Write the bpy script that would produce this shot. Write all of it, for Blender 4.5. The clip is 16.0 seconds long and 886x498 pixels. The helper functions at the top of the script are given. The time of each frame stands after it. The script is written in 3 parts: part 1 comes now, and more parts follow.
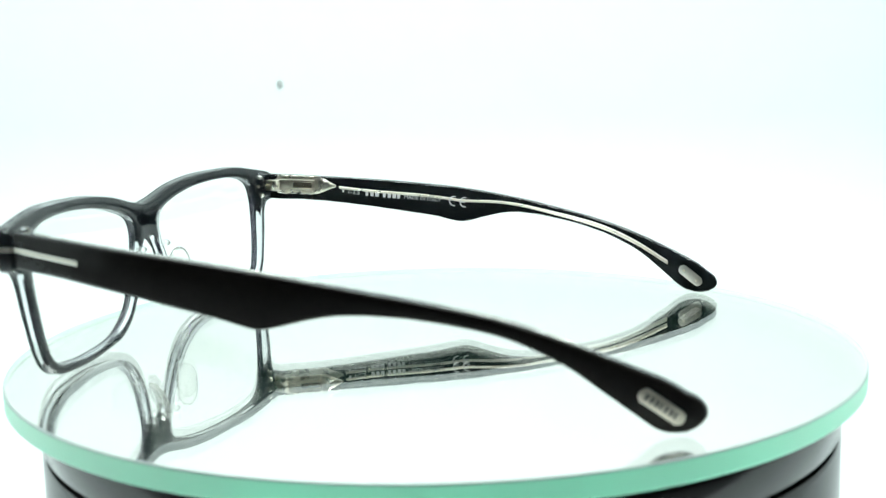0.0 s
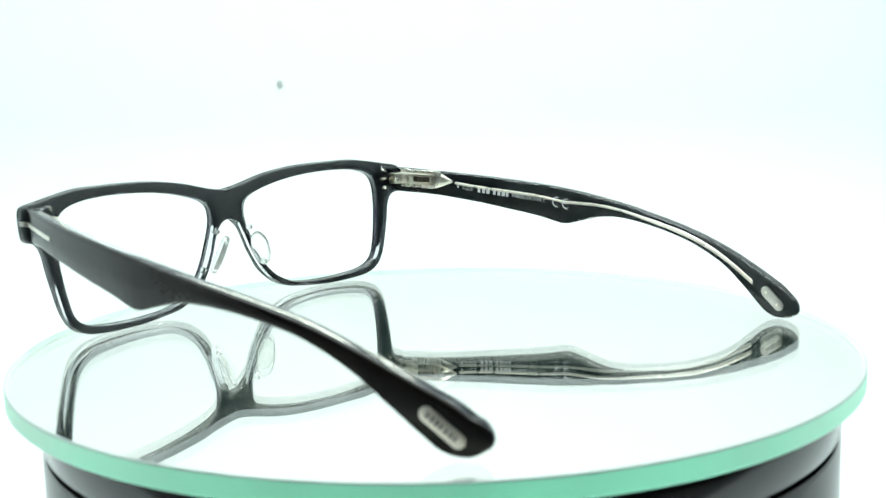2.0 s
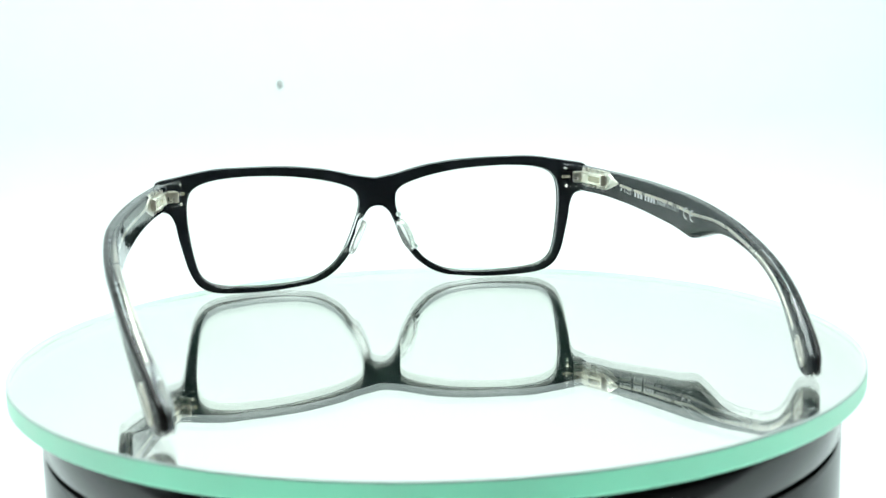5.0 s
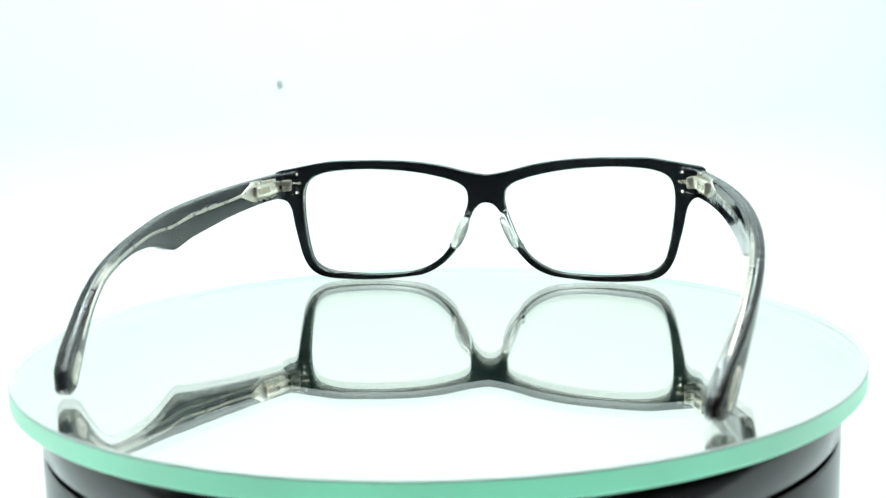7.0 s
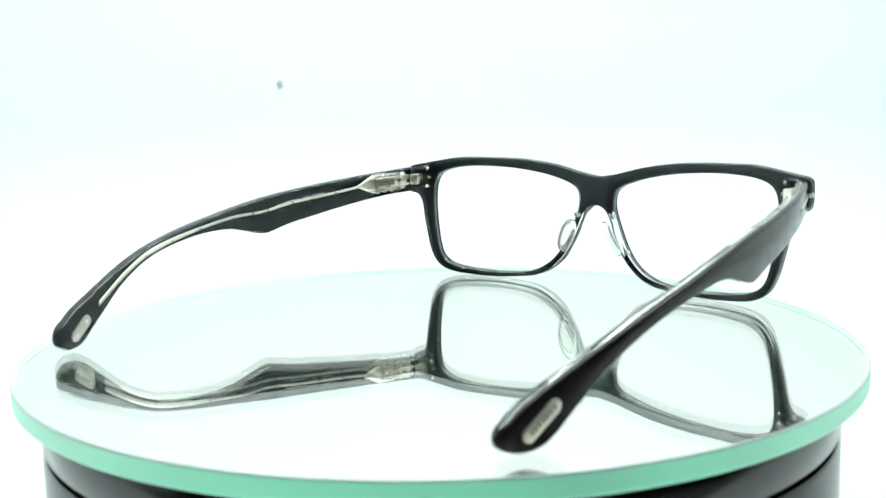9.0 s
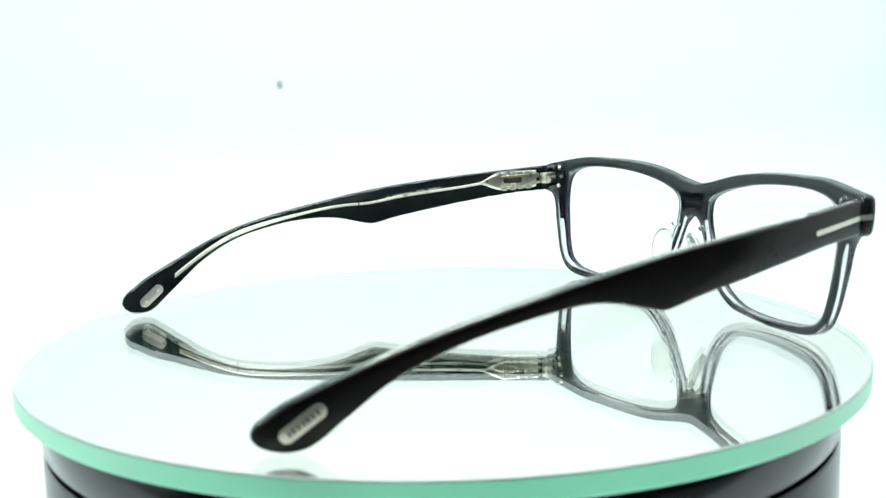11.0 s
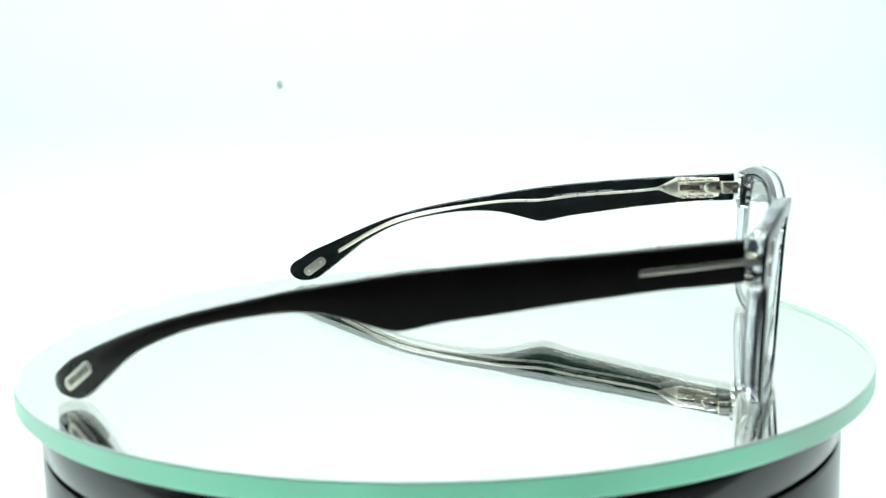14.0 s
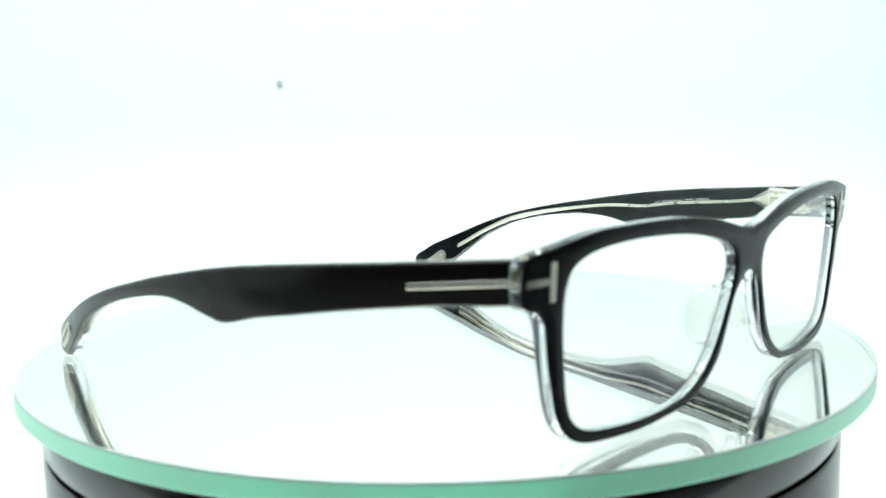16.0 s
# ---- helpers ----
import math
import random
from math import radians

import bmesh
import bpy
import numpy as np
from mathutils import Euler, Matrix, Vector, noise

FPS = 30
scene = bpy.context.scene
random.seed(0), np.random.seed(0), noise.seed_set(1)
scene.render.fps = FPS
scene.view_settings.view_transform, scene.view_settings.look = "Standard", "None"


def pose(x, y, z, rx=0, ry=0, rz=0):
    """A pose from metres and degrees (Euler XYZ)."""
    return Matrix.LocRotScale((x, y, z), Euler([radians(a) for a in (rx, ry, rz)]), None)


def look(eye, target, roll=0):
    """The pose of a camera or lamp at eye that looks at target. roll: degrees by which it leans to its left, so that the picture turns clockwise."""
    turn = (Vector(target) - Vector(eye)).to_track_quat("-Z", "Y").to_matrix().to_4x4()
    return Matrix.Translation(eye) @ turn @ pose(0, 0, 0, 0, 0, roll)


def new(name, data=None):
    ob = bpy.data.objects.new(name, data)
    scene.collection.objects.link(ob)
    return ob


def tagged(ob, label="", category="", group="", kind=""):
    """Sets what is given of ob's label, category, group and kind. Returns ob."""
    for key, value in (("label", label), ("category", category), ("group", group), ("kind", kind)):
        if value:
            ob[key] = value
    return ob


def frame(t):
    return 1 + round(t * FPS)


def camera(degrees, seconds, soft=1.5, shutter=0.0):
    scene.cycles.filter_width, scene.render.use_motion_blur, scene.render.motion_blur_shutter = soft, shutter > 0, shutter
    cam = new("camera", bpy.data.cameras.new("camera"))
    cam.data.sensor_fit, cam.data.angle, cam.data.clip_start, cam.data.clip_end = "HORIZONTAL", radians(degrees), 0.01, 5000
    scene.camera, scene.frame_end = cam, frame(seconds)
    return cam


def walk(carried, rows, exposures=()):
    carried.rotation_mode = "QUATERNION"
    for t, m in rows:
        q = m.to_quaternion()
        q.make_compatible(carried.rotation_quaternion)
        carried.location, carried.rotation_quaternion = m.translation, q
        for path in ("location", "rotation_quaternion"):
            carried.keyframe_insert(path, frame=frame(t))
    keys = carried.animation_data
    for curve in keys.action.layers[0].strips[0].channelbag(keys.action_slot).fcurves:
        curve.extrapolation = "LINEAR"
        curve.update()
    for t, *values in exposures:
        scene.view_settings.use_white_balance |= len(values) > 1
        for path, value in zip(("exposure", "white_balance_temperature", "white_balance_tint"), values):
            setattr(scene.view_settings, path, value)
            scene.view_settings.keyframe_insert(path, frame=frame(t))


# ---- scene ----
# ---- camera: stands still, looks slightly down on the turntable ----
cam = camera(43.75, 16.0, 1.2)
YAW, PITCH, ROLL = radians(0.263), radians(8.815), -1.341
EYE = Vector((0.0, -0.2816, 0.0668))
AIM = EYE + Vector((math.sin(YAW) * math.cos(PITCH), math.cos(YAW) * math.cos(PITCH), -math.sin(PITCH)))
cam.data.dof.use_dof, cam.data.dof.focus_distance, cam.data.dof.aperture_fstop = True, 0.368, 25.0
walk(cam, [(0.0, look(EYE, AIM, ROLL)), (16.0, look(EYE, AIM, ROLL))], [(0.0, 0.0), (6.8, 0.0), (8.5, -0.03), (9.7, -0.03), (11.8, -0.01), (13.0, 0.0), (16.0, 0.0)])

# ---- light: a white light tent with an open front, standing in a dark studio ----
world = bpy.data.worlds.new("studio_world")
world.use_nodes = True
world.node_tree.nodes["Background"].inputs[0].default_value = (0.02, 0.022, 0.024, 1)
world.node_tree.nodes["Background"].inputs[1].default_value = 0.3
scene.world = world
LIGHT = (0.885, 1.0, 0.98)


def area(name, power, sx, sy, m):
    data = bpy.data.lights.new(name, "AREA")
    data.shape, data.size, data.size_y, data.energy, data.color = "RECTANGLE", sx, sy, power, LIGHT
    lamp = new(name, data)
    lamp.matrix_world = m
    return lamp


area("led_panel_top", 6.9, 0.80, 0.50, look((0, 0.13, 0.61), (0, 0.1301, 0)))

# ---- materials ----


def material(name, colour, rough=0.5, metal=0.0, ior=1.5, clear=0.0, mottle=0.0, scale=200.0, bump=0.0, bump_scale=900.0, rough_var=0.0):
    """A principled surface with two-scale colour mottling, roughness wear and fine relief."""
    mat = bpy.data.materials.new(name)
    mat.use_nodes = True
    nodes, links = mat.node_tree.nodes, mat.node_tree.links
    b = nodes["Principled BSDF"]
    b.inputs["Base Color"].default_value = (*colour, 1)
    b.inputs["Roughness"].default_value = rough
    b.inputs["Metallic"].default_value = metal
    b.inputs["IOR"].default_value = ior
    b.inputs["Transmission Weight"].default_value = clear
    coords = nodes.new("ShaderNodeTexCoord")

    def noise_node(s, detail):
        n = nodes.new("ShaderNodeTexNoise")
        n.inputs["Scale"].default_value, n.inputs["Detail"].default_value = s, detail
        links.new(coords.outputs["Object"], n.inputs["Vector"])
        return n

    if mottle:
        big, fine = noise_node(scale * 0.15, 3), noise_node(scale, 6)
        mix = nodes.new("ShaderNodeMix")
        mix.data_type = "FLOAT"
        mix.inputs[0].default_value = 0.5
        links.new(big.outputs[0], mix.inputs[2])
        links.new(fine.outputs[0], mix.inputs[3])
        ramp = nodes.new("ShaderNodeValToRGB")
        lo, hi = 1 - mottle, 1 + mottle
        ramp.color_ramp.elements[0].position, ramp.color_ramp.elements[1].position = 0.3, 0.7
        ramp.color_ramp.elements[0].color = (*[min(1, c * lo) for c in colour], 1)
        ramp.color_ramp.elements[1].color = (*[min(1, c * hi) for c in colour], 1)
        links.new(mix.outputs[0], ramp.inputs[0])
        links.new(ramp.outputs[0], b.inputs["Base Color"])
    if rough_var:
        smear = noise_node(scale * 0.5, 5)
        ranged = nodes.new("ShaderNodeMapRange")
        ranged.inputs[1].default_value, ranged.inputs[2].default_value = 0.3, 0.7
        ranged.inputs[3].default_value, ranged.inputs[4].default_value = max(0, rough - rough_var), rough + rough_var
        links.new(smear.outputs[0], ranged.inputs[0])
        links.new(ranged.outputs[0], b.inputs["Roughness"])
    if bump:
        grain = noise_node(bump_scale, 4)
        relief = nodes.new("ShaderNodeBump")
        relief.inputs["Strength"].default_value, relief.inputs["Distance"].default_value = bump, 0.0002
        links.new(grain.outputs[0], relief.inputs["Height"])
        links.new(relief.outputs[0], b.inputs["Normal"])
    return mat


TEMPLE_BLACK = material("handled_black_acetate", (0.016, 0.0135, 0.0128), 0.16, ior=1.48, mottle=0.2, scale=700, rough_var=0.09, bump=0.03, bump_scale=1400)
TEMPLE_BLACK.node_tree.nodes["Principled BSDF"].inputs["Specular IOR Level"].default_value = 0.29
FRONT_BLACK = material("front_black_acetate", (0.010, 0.0115, 0.0125), 0.16, ior=1.48, mottle=0.3, scale=600, rough_var=0.08)
FRONT_BLACK.node_tree.nodes["Principled BSDF"].inputs["Specular IOR Level"].default_value = 0.15


def tint(mat, colour):
    """A coating that colours the mirror-like reflection alone."""
    mat.node_tree.nodes["Principled BSDF"].inputs["Specular Tint"].default_value = (*colour, 1)
    return mat


BONDED = material("bonded_black_acetate", (0.013, 0.0165, 0.019), 0.6, mottle=0.3, scale=400)
BONDED.node_tree.nodes["Principled BSDF"].inputs["Specular IOR Level"].default_value = 0.0
CLEAR = material("crystal_acetate", (0.94, 0.955, 0.97), 0.03, ior=1.49, clear=1.0, bump=0.05, bump_scale=350)
CLEAR.node_tree.nodes["Principled BSDF"].inputs["Specular IOR Level"].default_value = 0.4
LENS = tint(material("demo_lens", (0.99, 0.993, 0.995), 0.0, ior=1.37, clear=1.0), (0.62, 0.34, 1.0))
SILICONE = material("clear_silicone", (0.97, 0.985, 0.965), 0.12, ior=1.36, clear=0.97)
SILVER = material("brushed_silver", (0.86, 0.82, 0.73), 0.5, metal=0.7, mottle=0.08, scale=1500, rough_var=0.08, bump=0.15, bump_scale=3000)
STEEL = material("hinge_steel", (0.93, 0.88, 0.76), 0.30, metal=1.0, mottle=0.05, scale=500, rough_var=0.06)
SLOT_SHADE = material("hinge_slot_shade", (0.05, 0.045, 0.03), 0.45, metal=0.6, mottle=0.2, scale=900)
BRONZE = material("dark_polished_inset", (0.56, 0.50, 0.38), 0.15, metal=1.0, mottle=0.1, scale=1200)
POLISHED = material("polished_glint_metal", (0.88, 0.85, 0.76), 0.07, metal=1.0, mottle=0.05, scale=1200)
INLAY = material("polished_inlay_metal", (0.80, 0.76, 0.68), 0.32, metal=0.92, mottle=0.05, scale=400, rough_var=0.05)
PLATE_METAL = material("dull_plate_metal", (0.55, 0.54, 0.50), 0.42, metal=0.85, mottle=0.15, scale=1500, rough_var=0.1)
PRINT = material("white_print", (0.75, 0.77, 0.78), 0.6, mottle=0.08, scale=3000)
ENGRAVED = material("engraved_grey", (0.22, 0.21, 0.19), 0.6, metal=0.2, mottle=0.2, scale=2000)
PLATE_GLASS = material("mirror_glass", (0.996, 0.998, 0.993), 0.0, ior=1.46, clear=1.0)
SILVERING = material("mirror_silvering", (0.98, 0.962, 0.932), 0.0, metal=1.0)
GREEN_EDGE = material("ground_green_glass_edge", (0.97, 0.95, 0.93), 0.42, ior=1.5, clear=0.0, mottle=0.04, scale=60, rough_var=0.06)
# the bevel's grey is painted, in place of the dark room it reflects
ARRIS = material("arris_reflection_grey", (0.58, 0.67, 0.64), 0.45, mottle=0.08, scale=200)
PLASTIC = material("glossy_black_plastic", (0.006, 0.006, 0.0065), 0.16, ior=1.6, mottle=0.3, scale=120, rough_var=0.05)
GROOVE = material("groove_black", (0.002, 0.002, 0.002), 0.7, mottle=0.3, scale=120)
FABRIC = material("white_tent_fabric", (0.832, 0.87, 0.866), 0.9, mottle=0.012, scale=40, bump=0.05, bump_scale=700)
# for the tent side out of view, greyed to dim what it reflects
DIMMED_FABRIC = material("dimmed_tent_fabric", (0.72, 0.73, 0.73), 0.9, mottle=0.03, scale=40, bump=0.05, bump_scale=700)
SPECK = material("grey_speck", (0.46, 0.48, 0.47), 0.8, mottle=0.2, scale=900)
STUDIO = material("dark_studio_wall", (0.22, 0.22, 0.225), 0.85, mottle=0.15, scale=6)



def blended(mat, kind, colour, low, high, scale):
    """Mixes a second, cloudy share of a Translucent or Diffuse surface into a material."""
    nodes, links = mat.node_tree.nodes, mat.node_tree.links
    out, first = nodes["Material Output"], nodes["Principled BSDF"]
    second = nodes.new(kind)
    second.inputs["Color"].default_value = (*colour, 1)
    coords, cloud, share, mix = (nodes.new("ShaderNode" + n) for n in ("TexCoord", "TexNoise", "MapRange", "MixShader"))
    cloud.inputs["Scale"].default_value, cloud.inputs["Detail"].default_value = scale, 6
    share.inputs[1].default_value, share.inputs[2].default_value = 0.35, 0.65
    share.inputs[3].default_value, share.inputs[4].default_value = low, high
    links.new(coords.outputs["Object"], cloud.inputs["Vector"])
    links.new(cloud.outputs[0], share.inputs[0])
    links.new(share.outputs[0], mix.inputs[0])
    links.new(first.outputs[0], mix.inputs[1])
    links.new(second.outputs[0], mix.inputs[2])
    links.new(mix.outputs[0], out.inputs["Surface"])


blended(GREEN_EDGE, "ShaderNodeBsdfTranslucent", (0.25, 0.90, 0.61), 0.29, 0.37, 40)
blended(CLEAR, "ShaderNodeBsdfTranslucent", (0.70, 0.75, 0.90), 0.015, 0.045, 300)
blended(SILICONE, "ShaderNodeBsdfTranslucent", (0.93, 0.95, 0.90), 0.05, 0.11, 300)
blended(PLATE_GLASS, "ShaderNodeBsdfDiffuse", (0.42, 0.80, 0.62), 0.004, 0.011, 25)  # a green haze put in to lift dark reflections, for dust and glass scatter

# ---- helpers for building ----


def mesh_from(bm, name, mat, angle=40):
    bmesh.ops.recalc_face_normals(bm, faces=bm.faces)
    me = bpy.data.meshes.new(name)
    bm.to_mesh(me)
    bm.free()
    me.materials.append(mat)
    me.shade_smooth()
    me.set_sharp_from_angle(angle=radians(angle))
    return me


def part(name, bm, mat, parent, label="", angle=40):
    ob = new(name, mesh_from(bm, name, mat, angle))
    ob.parent = parent
    return tagged(ob, label=label)


def bond(ob, side):
    """The face that is glued to the crystal layer has no gloss of its own: back of the front, inside of a temple."""
    ob.data.materials.append(BONDED)
    for poly in ob.data.polygons:
        inner = poly.normal.y < -0.6 if side == 0 else poly.normal.x * side < -0.6
        poly.material_index = 1 if inner else 0
    return ob


def spline(points, steps=8, closed=False):
    """A smooth line (Catmull-Rom) through a few corner points."""
    pts = [Vector(q) for q in points]
    n, out = len(pts), []
    for i in range(n if closed else n - 1):
        if closed:
            a, b, c, d = (pts[(i + k) % n] for k in (-1, 0, 1, 2))
        else:
            a, b, c, d = pts[max(i - 1, 0)], pts[i], pts[i + 1], pts[min(i + 2, n - 1)]
        for s in range(steps):
            u = s / steps
            out.append(0.5 * (2 * b + (c - a) * u + (2 * a - 5 * b + 4 * c - d) * u * u + (3 * b - a - 3 * c + d) * u ** 3))
    if not closed:
        out.append(pts[-1])
    return out


def along(points, y):
    """Linear look-up in rows of (y, value), y falling."""
    for (y0, v0), (y1, v1) in zip(points, points[1:]):
        if y >= y1:
            return v0 + (v1 - v0) * (y0 - y) / (y0 - y1)
    return points[-1][1]


def grown(loop, d):
    """A closed 2D line moved outwards by d."""
    n = len(loop)
    size = sum(loop[i].x * loop[(i + 1) % n].y - loop[(i + 1) % n].x * loop[i].y for i in range(n))
    sign = 1 if size > 0 else -1
    out = []
    for i in range(n):
        t = (loop[(i + 1) % n] - loop[i - 1]).normalized()
        out.append(loop[i] + sign * d * Vector((t.y, -t.x)))
    return out


def follow_bend(bm, mark, depth, off, longest=0.0024):
    """Halves the long inner edges of a flat filling, whose faces carry the mark, so that it follows the bent sheet."""
    bm.verts.index_update()
    bm.verts.ensure_lookup_table()
    old = [f for f in bm.faces if f.material_index == mark]
    faces = {k: tuple(v.index for v in f.verts) for k, f in enumerate(old)}
    spot = {v.index: Vector((v.co.x, v.co.z)) for f in old for v in f.verts}
    count = len(bm.verts)
    bmesh.ops.delete(bm, geom=old, context="FACES")
    sides = {}
    for k, tri in faces.items():
        for a, b in zip(tri, tri[1:] + tri[:1]):
            sides.setdefault(frozenset((a, b)), set()).add(k)

    def swap(k, tri):
        for a, b in zip(faces[k], faces[k][1:] + faces[k][:1]):
            sides[frozenset((a, b))].discard(k)
        put(k, tri)

    def put(k, tri):
        faces[k] = tri
        for a, b in zip(tri, tri[1:] + tri[:1]):
            sides.setdefault(frozenset((a, b)), set()).add(k)

    todo, fresh = sorted(sides, key=sorted), []
    while todo:
        far = [e for e in todo if len(sides[e]) == 2 and (spot[min(e)] - spot[max(e)]).length > longest]
        todo = []
        for e in sorted(far, key=lambda e: -(spot[min(e)] - spot[max(e)]).length):
            if len(sides[e]) != 2:
                continue
            a, b = sorted(e)
            mid = count + len(fresh)
            fresh.append((spot[a] + spot[b]) / 2)
            spot[mid] = fresh[-1]
            for k in sorted(sides[e]):
                tri = faces[k]
                swap(k, tuple(mid if v == b else v for v in tri))
                other = len(faces)
                put(other, tuple(mid if v == a else v for v in tri))
                c = next(v for v in tri if v not in e)
                todo.append(frozenset((mid, c)))
            todo += [frozenset((a, mid)), frozenset((mid, b))]
    for q in fresh:
        bm.verts.new((q.x, depth(q.x, q.y) + off, q.y))
    bm.verts.ensure_lookup_table()
    for tri in faces.values():
        bm.faces.new([bm.verts[v] for v in tri])


def plate(outer, holes, depth, back, front, soft_back, soft_front, lugs=()):
    """A bent plate with rounded rims: depth(x, z) is the bent sheet, back and front are offsets from it along y.
    Lugs, pairs of a line and of the y of its end, stand out of the back."""
    bm = bmesh.new()
    profile = [(soft_back, back), (soft_back * 0.3, back + soft_back * 0.3), (0, back + soft_back),
               (0, front - soft_front), (soft_front * 0.3, front - soft_front * 0.3), (soft_front, front)]
    ends = {back: [], front: []}
    for loop, sign in [(outer, -1)] + [(h, 1) for h in holes]:
        rings = []
        for inset, off in profile:
            ring = grown(loop, sign * inset)
            rings.append([bm.verts.new((q.x, depth(q.x, q.y) + off, q.y)) for q in ring])
        for a, b in zip(rings, rings[1:]):
            for i in range(len(a)):
                j = (i + 1) % len(a)
                bm.faces.new((a[i], a[j], b[j], b[i]))
        ends[back].append(rings[0])
        ends[front].append(rings[-1])
    for loop, seat in lugs:
        rings = []
        for inset, share in ((0, 0), (0.00012, 0.04), (0.00022, 0.2), (0.0003, 0.6), (0.0005, 0.82), (0.0009, 0.94), (0.0015, 1.0)):
            ring = grown(loop, -inset)
            rings.append([bm.verts.new((q.x, (depth(q.x, q.y) + back) * (1 - share) + seat * share, q.y)) for q in ring])
        for a, b in zip(rings, rings[1:]):
            for i in range(len(a)):
                j = (i + 1) % len(a)
                bm.faces.new((a[i], a[j], b[j], b[i]))
        bm.faces.new(rings[-1])
        ends[back].append(rings[0])
    for off, loops in ends.items():
        edges = []
        for ring in loops:
            for i in range(len(ring)):
                edges.append(bm.edges.get((ring[i], ring[(i + 1) % len(ring)])))
        made = bmesh.ops.triangle_fill(bm, use_beauty=True, use_dissolve=False, edges=edges)["geom"]
        for g in made:
            if isinstance(g, bmesh.types.BMFace):
                g.material_index = 1 if off == back else 2
    for mark, off in ((1, back), (2, front)):
        follow_bend(bm, mark, depth, off)
    for f in bm.faces:
        f.material_index = 0
    return bm


def dome(loop, depth, back, front, rings=9):
    """A thin bent lens: rings from the rim to the middle, so that both faces curve evenly."""
    bm = bmesh.new()
    middle = sum(loop, Vector((0, 0))) / len(loop)
    faces = []
    for off in (back, front):
        rows = [[bm.verts.new((q.x, depth(q.x, q.y) + off, q.y)) for q in (middle + (c - middle) * (1 - k / rings) for c in loop)] for k in range(rings)]
        hub = bm.verts.new((middle.x, depth(middle.x, middle.y) + off, middle.y))
        n = len(loop)
        for a, b in zip(rows, rows[1:]):
            for i in range(n):
                bm.faces.new((a[i], a[(i + 1) % n], b[(i + 1) % n], b[i]))
        for i in range(n):
            bm.faces.new((rows[-1][i], rows[-1][(i + 1) % n], hub))
        faces.append(rows[0])
    a, b = faces
    for i in range(len(a)):
        j = (i + 1) % len(a)
        bm.faces.new((a[i], a[j], b[j], b[i]))
    return bm


def rounded_box(sx, sy, sz, r=0.0003, segments=2, m=Matrix()):
    bm = bmesh.new()
    bmesh.ops.create_cube(bm, size=1, matrix=Matrix.Diagonal((sx, sy, sz, 1)))
    bmesh.ops.bevel(bm, geom=list(bm.edges), offset=r, segments=segments, profile=0.5, affect="EDGES")
    bmesh.ops.transform(bm, matrix=m, verts=bm.verts)
    return bm


def lathe(profile, segments=160):
    """A body turned round z from rows of (radius, z); radius 0 closes it."""
    bm = bmesh.new()
    rings = []
    for r, z in profile:
        if r == 0:
            rings.append([bm.verts.new((0, 0, z))])
        else:
            rings.append([bm.verts.new((r * math.cos(2 * math.pi * k / segments), r * math.sin(2 * math.pi * k / segments), z)) for k in range(segments)])
    for a, b in zip(rings, rings[1:]):
        for k in range(segments):
            j = (k + 1) % segments
            if len(a) == 1:
                bm.faces.new((a[0], b[k], b[j]))
            elif len(b) == 1:
                bm.faces.new((a[k], b[0], a[j]))
            else:
                bm.faces.new((a[k], a[j], b[j], b[k]))
    return bm


def capsule(length, width, thick, m):
    """A flat slug with round ends, long in x, thick in z."""
    bm = bmesh.new()
    r = width / 2
    rings = []
    for inset, z in ((0, -thick / 2), (0, thick * 0.3), (thick * 0.25, thick / 2)):
        ring = []
        for k in range(24):
            a = 2 * math.pi * (k + 0.5) / 24
            cx = (length / 2 - r) * (1 if math.cos(a) > 0 else -1)
            ring.append(bm.verts.new((cx + (r - inset) * math.cos(a), (r - inset) * math.sin(a), z)))
        rings.append(ring)
    for a, b in zip(rings, rings[1:]):
        for k in range(24):
            bm.faces.new((a[k], a[(k + 1) % 24], b[(k + 1) % 24], b[k]))
    bm.faces.new(rings[0])
    bm.faces.new(rings[-1])
    bmesh.ops.transform(bm, matrix=m, verts=bm.verts)
    return bm


def axes(origin, x, y, z):
    m = Matrix((x, y, z)).transposed().to_4x4()
    m.translation = origin
    return m


# ---- the dark studio and the light tent ----


def sheet(name, corners, thick, mat, label, category):
    """A flat panel from four corners, with thickness away from its face."""
    bm = bmesh.new()
    q = [Vector(c) for c in corners]
    n = (q[1] - q[0]).cross(q[2] - q[0]).normalized() * thick
    a = [bm.verts.new(c) for c in q]
    b = [bm.verts.new(c - n) for c in q]
    bm.faces.new(a)
    bm.faces.new(b[::-1])
    for i in range(4):
        bm.faces.new((a[i], b[i], b[(i + 1) % 4], a[(i + 1) % 4]))
    return tagged(new(name, mesh_from(bm, name, mat)), label, category, kind="structure")


TENT_X, TENT_Y0, TENT_Y1, TENT_Z0, TENT_Z1 = 0.55, -0.12, 0.55, -0.062, 0.64


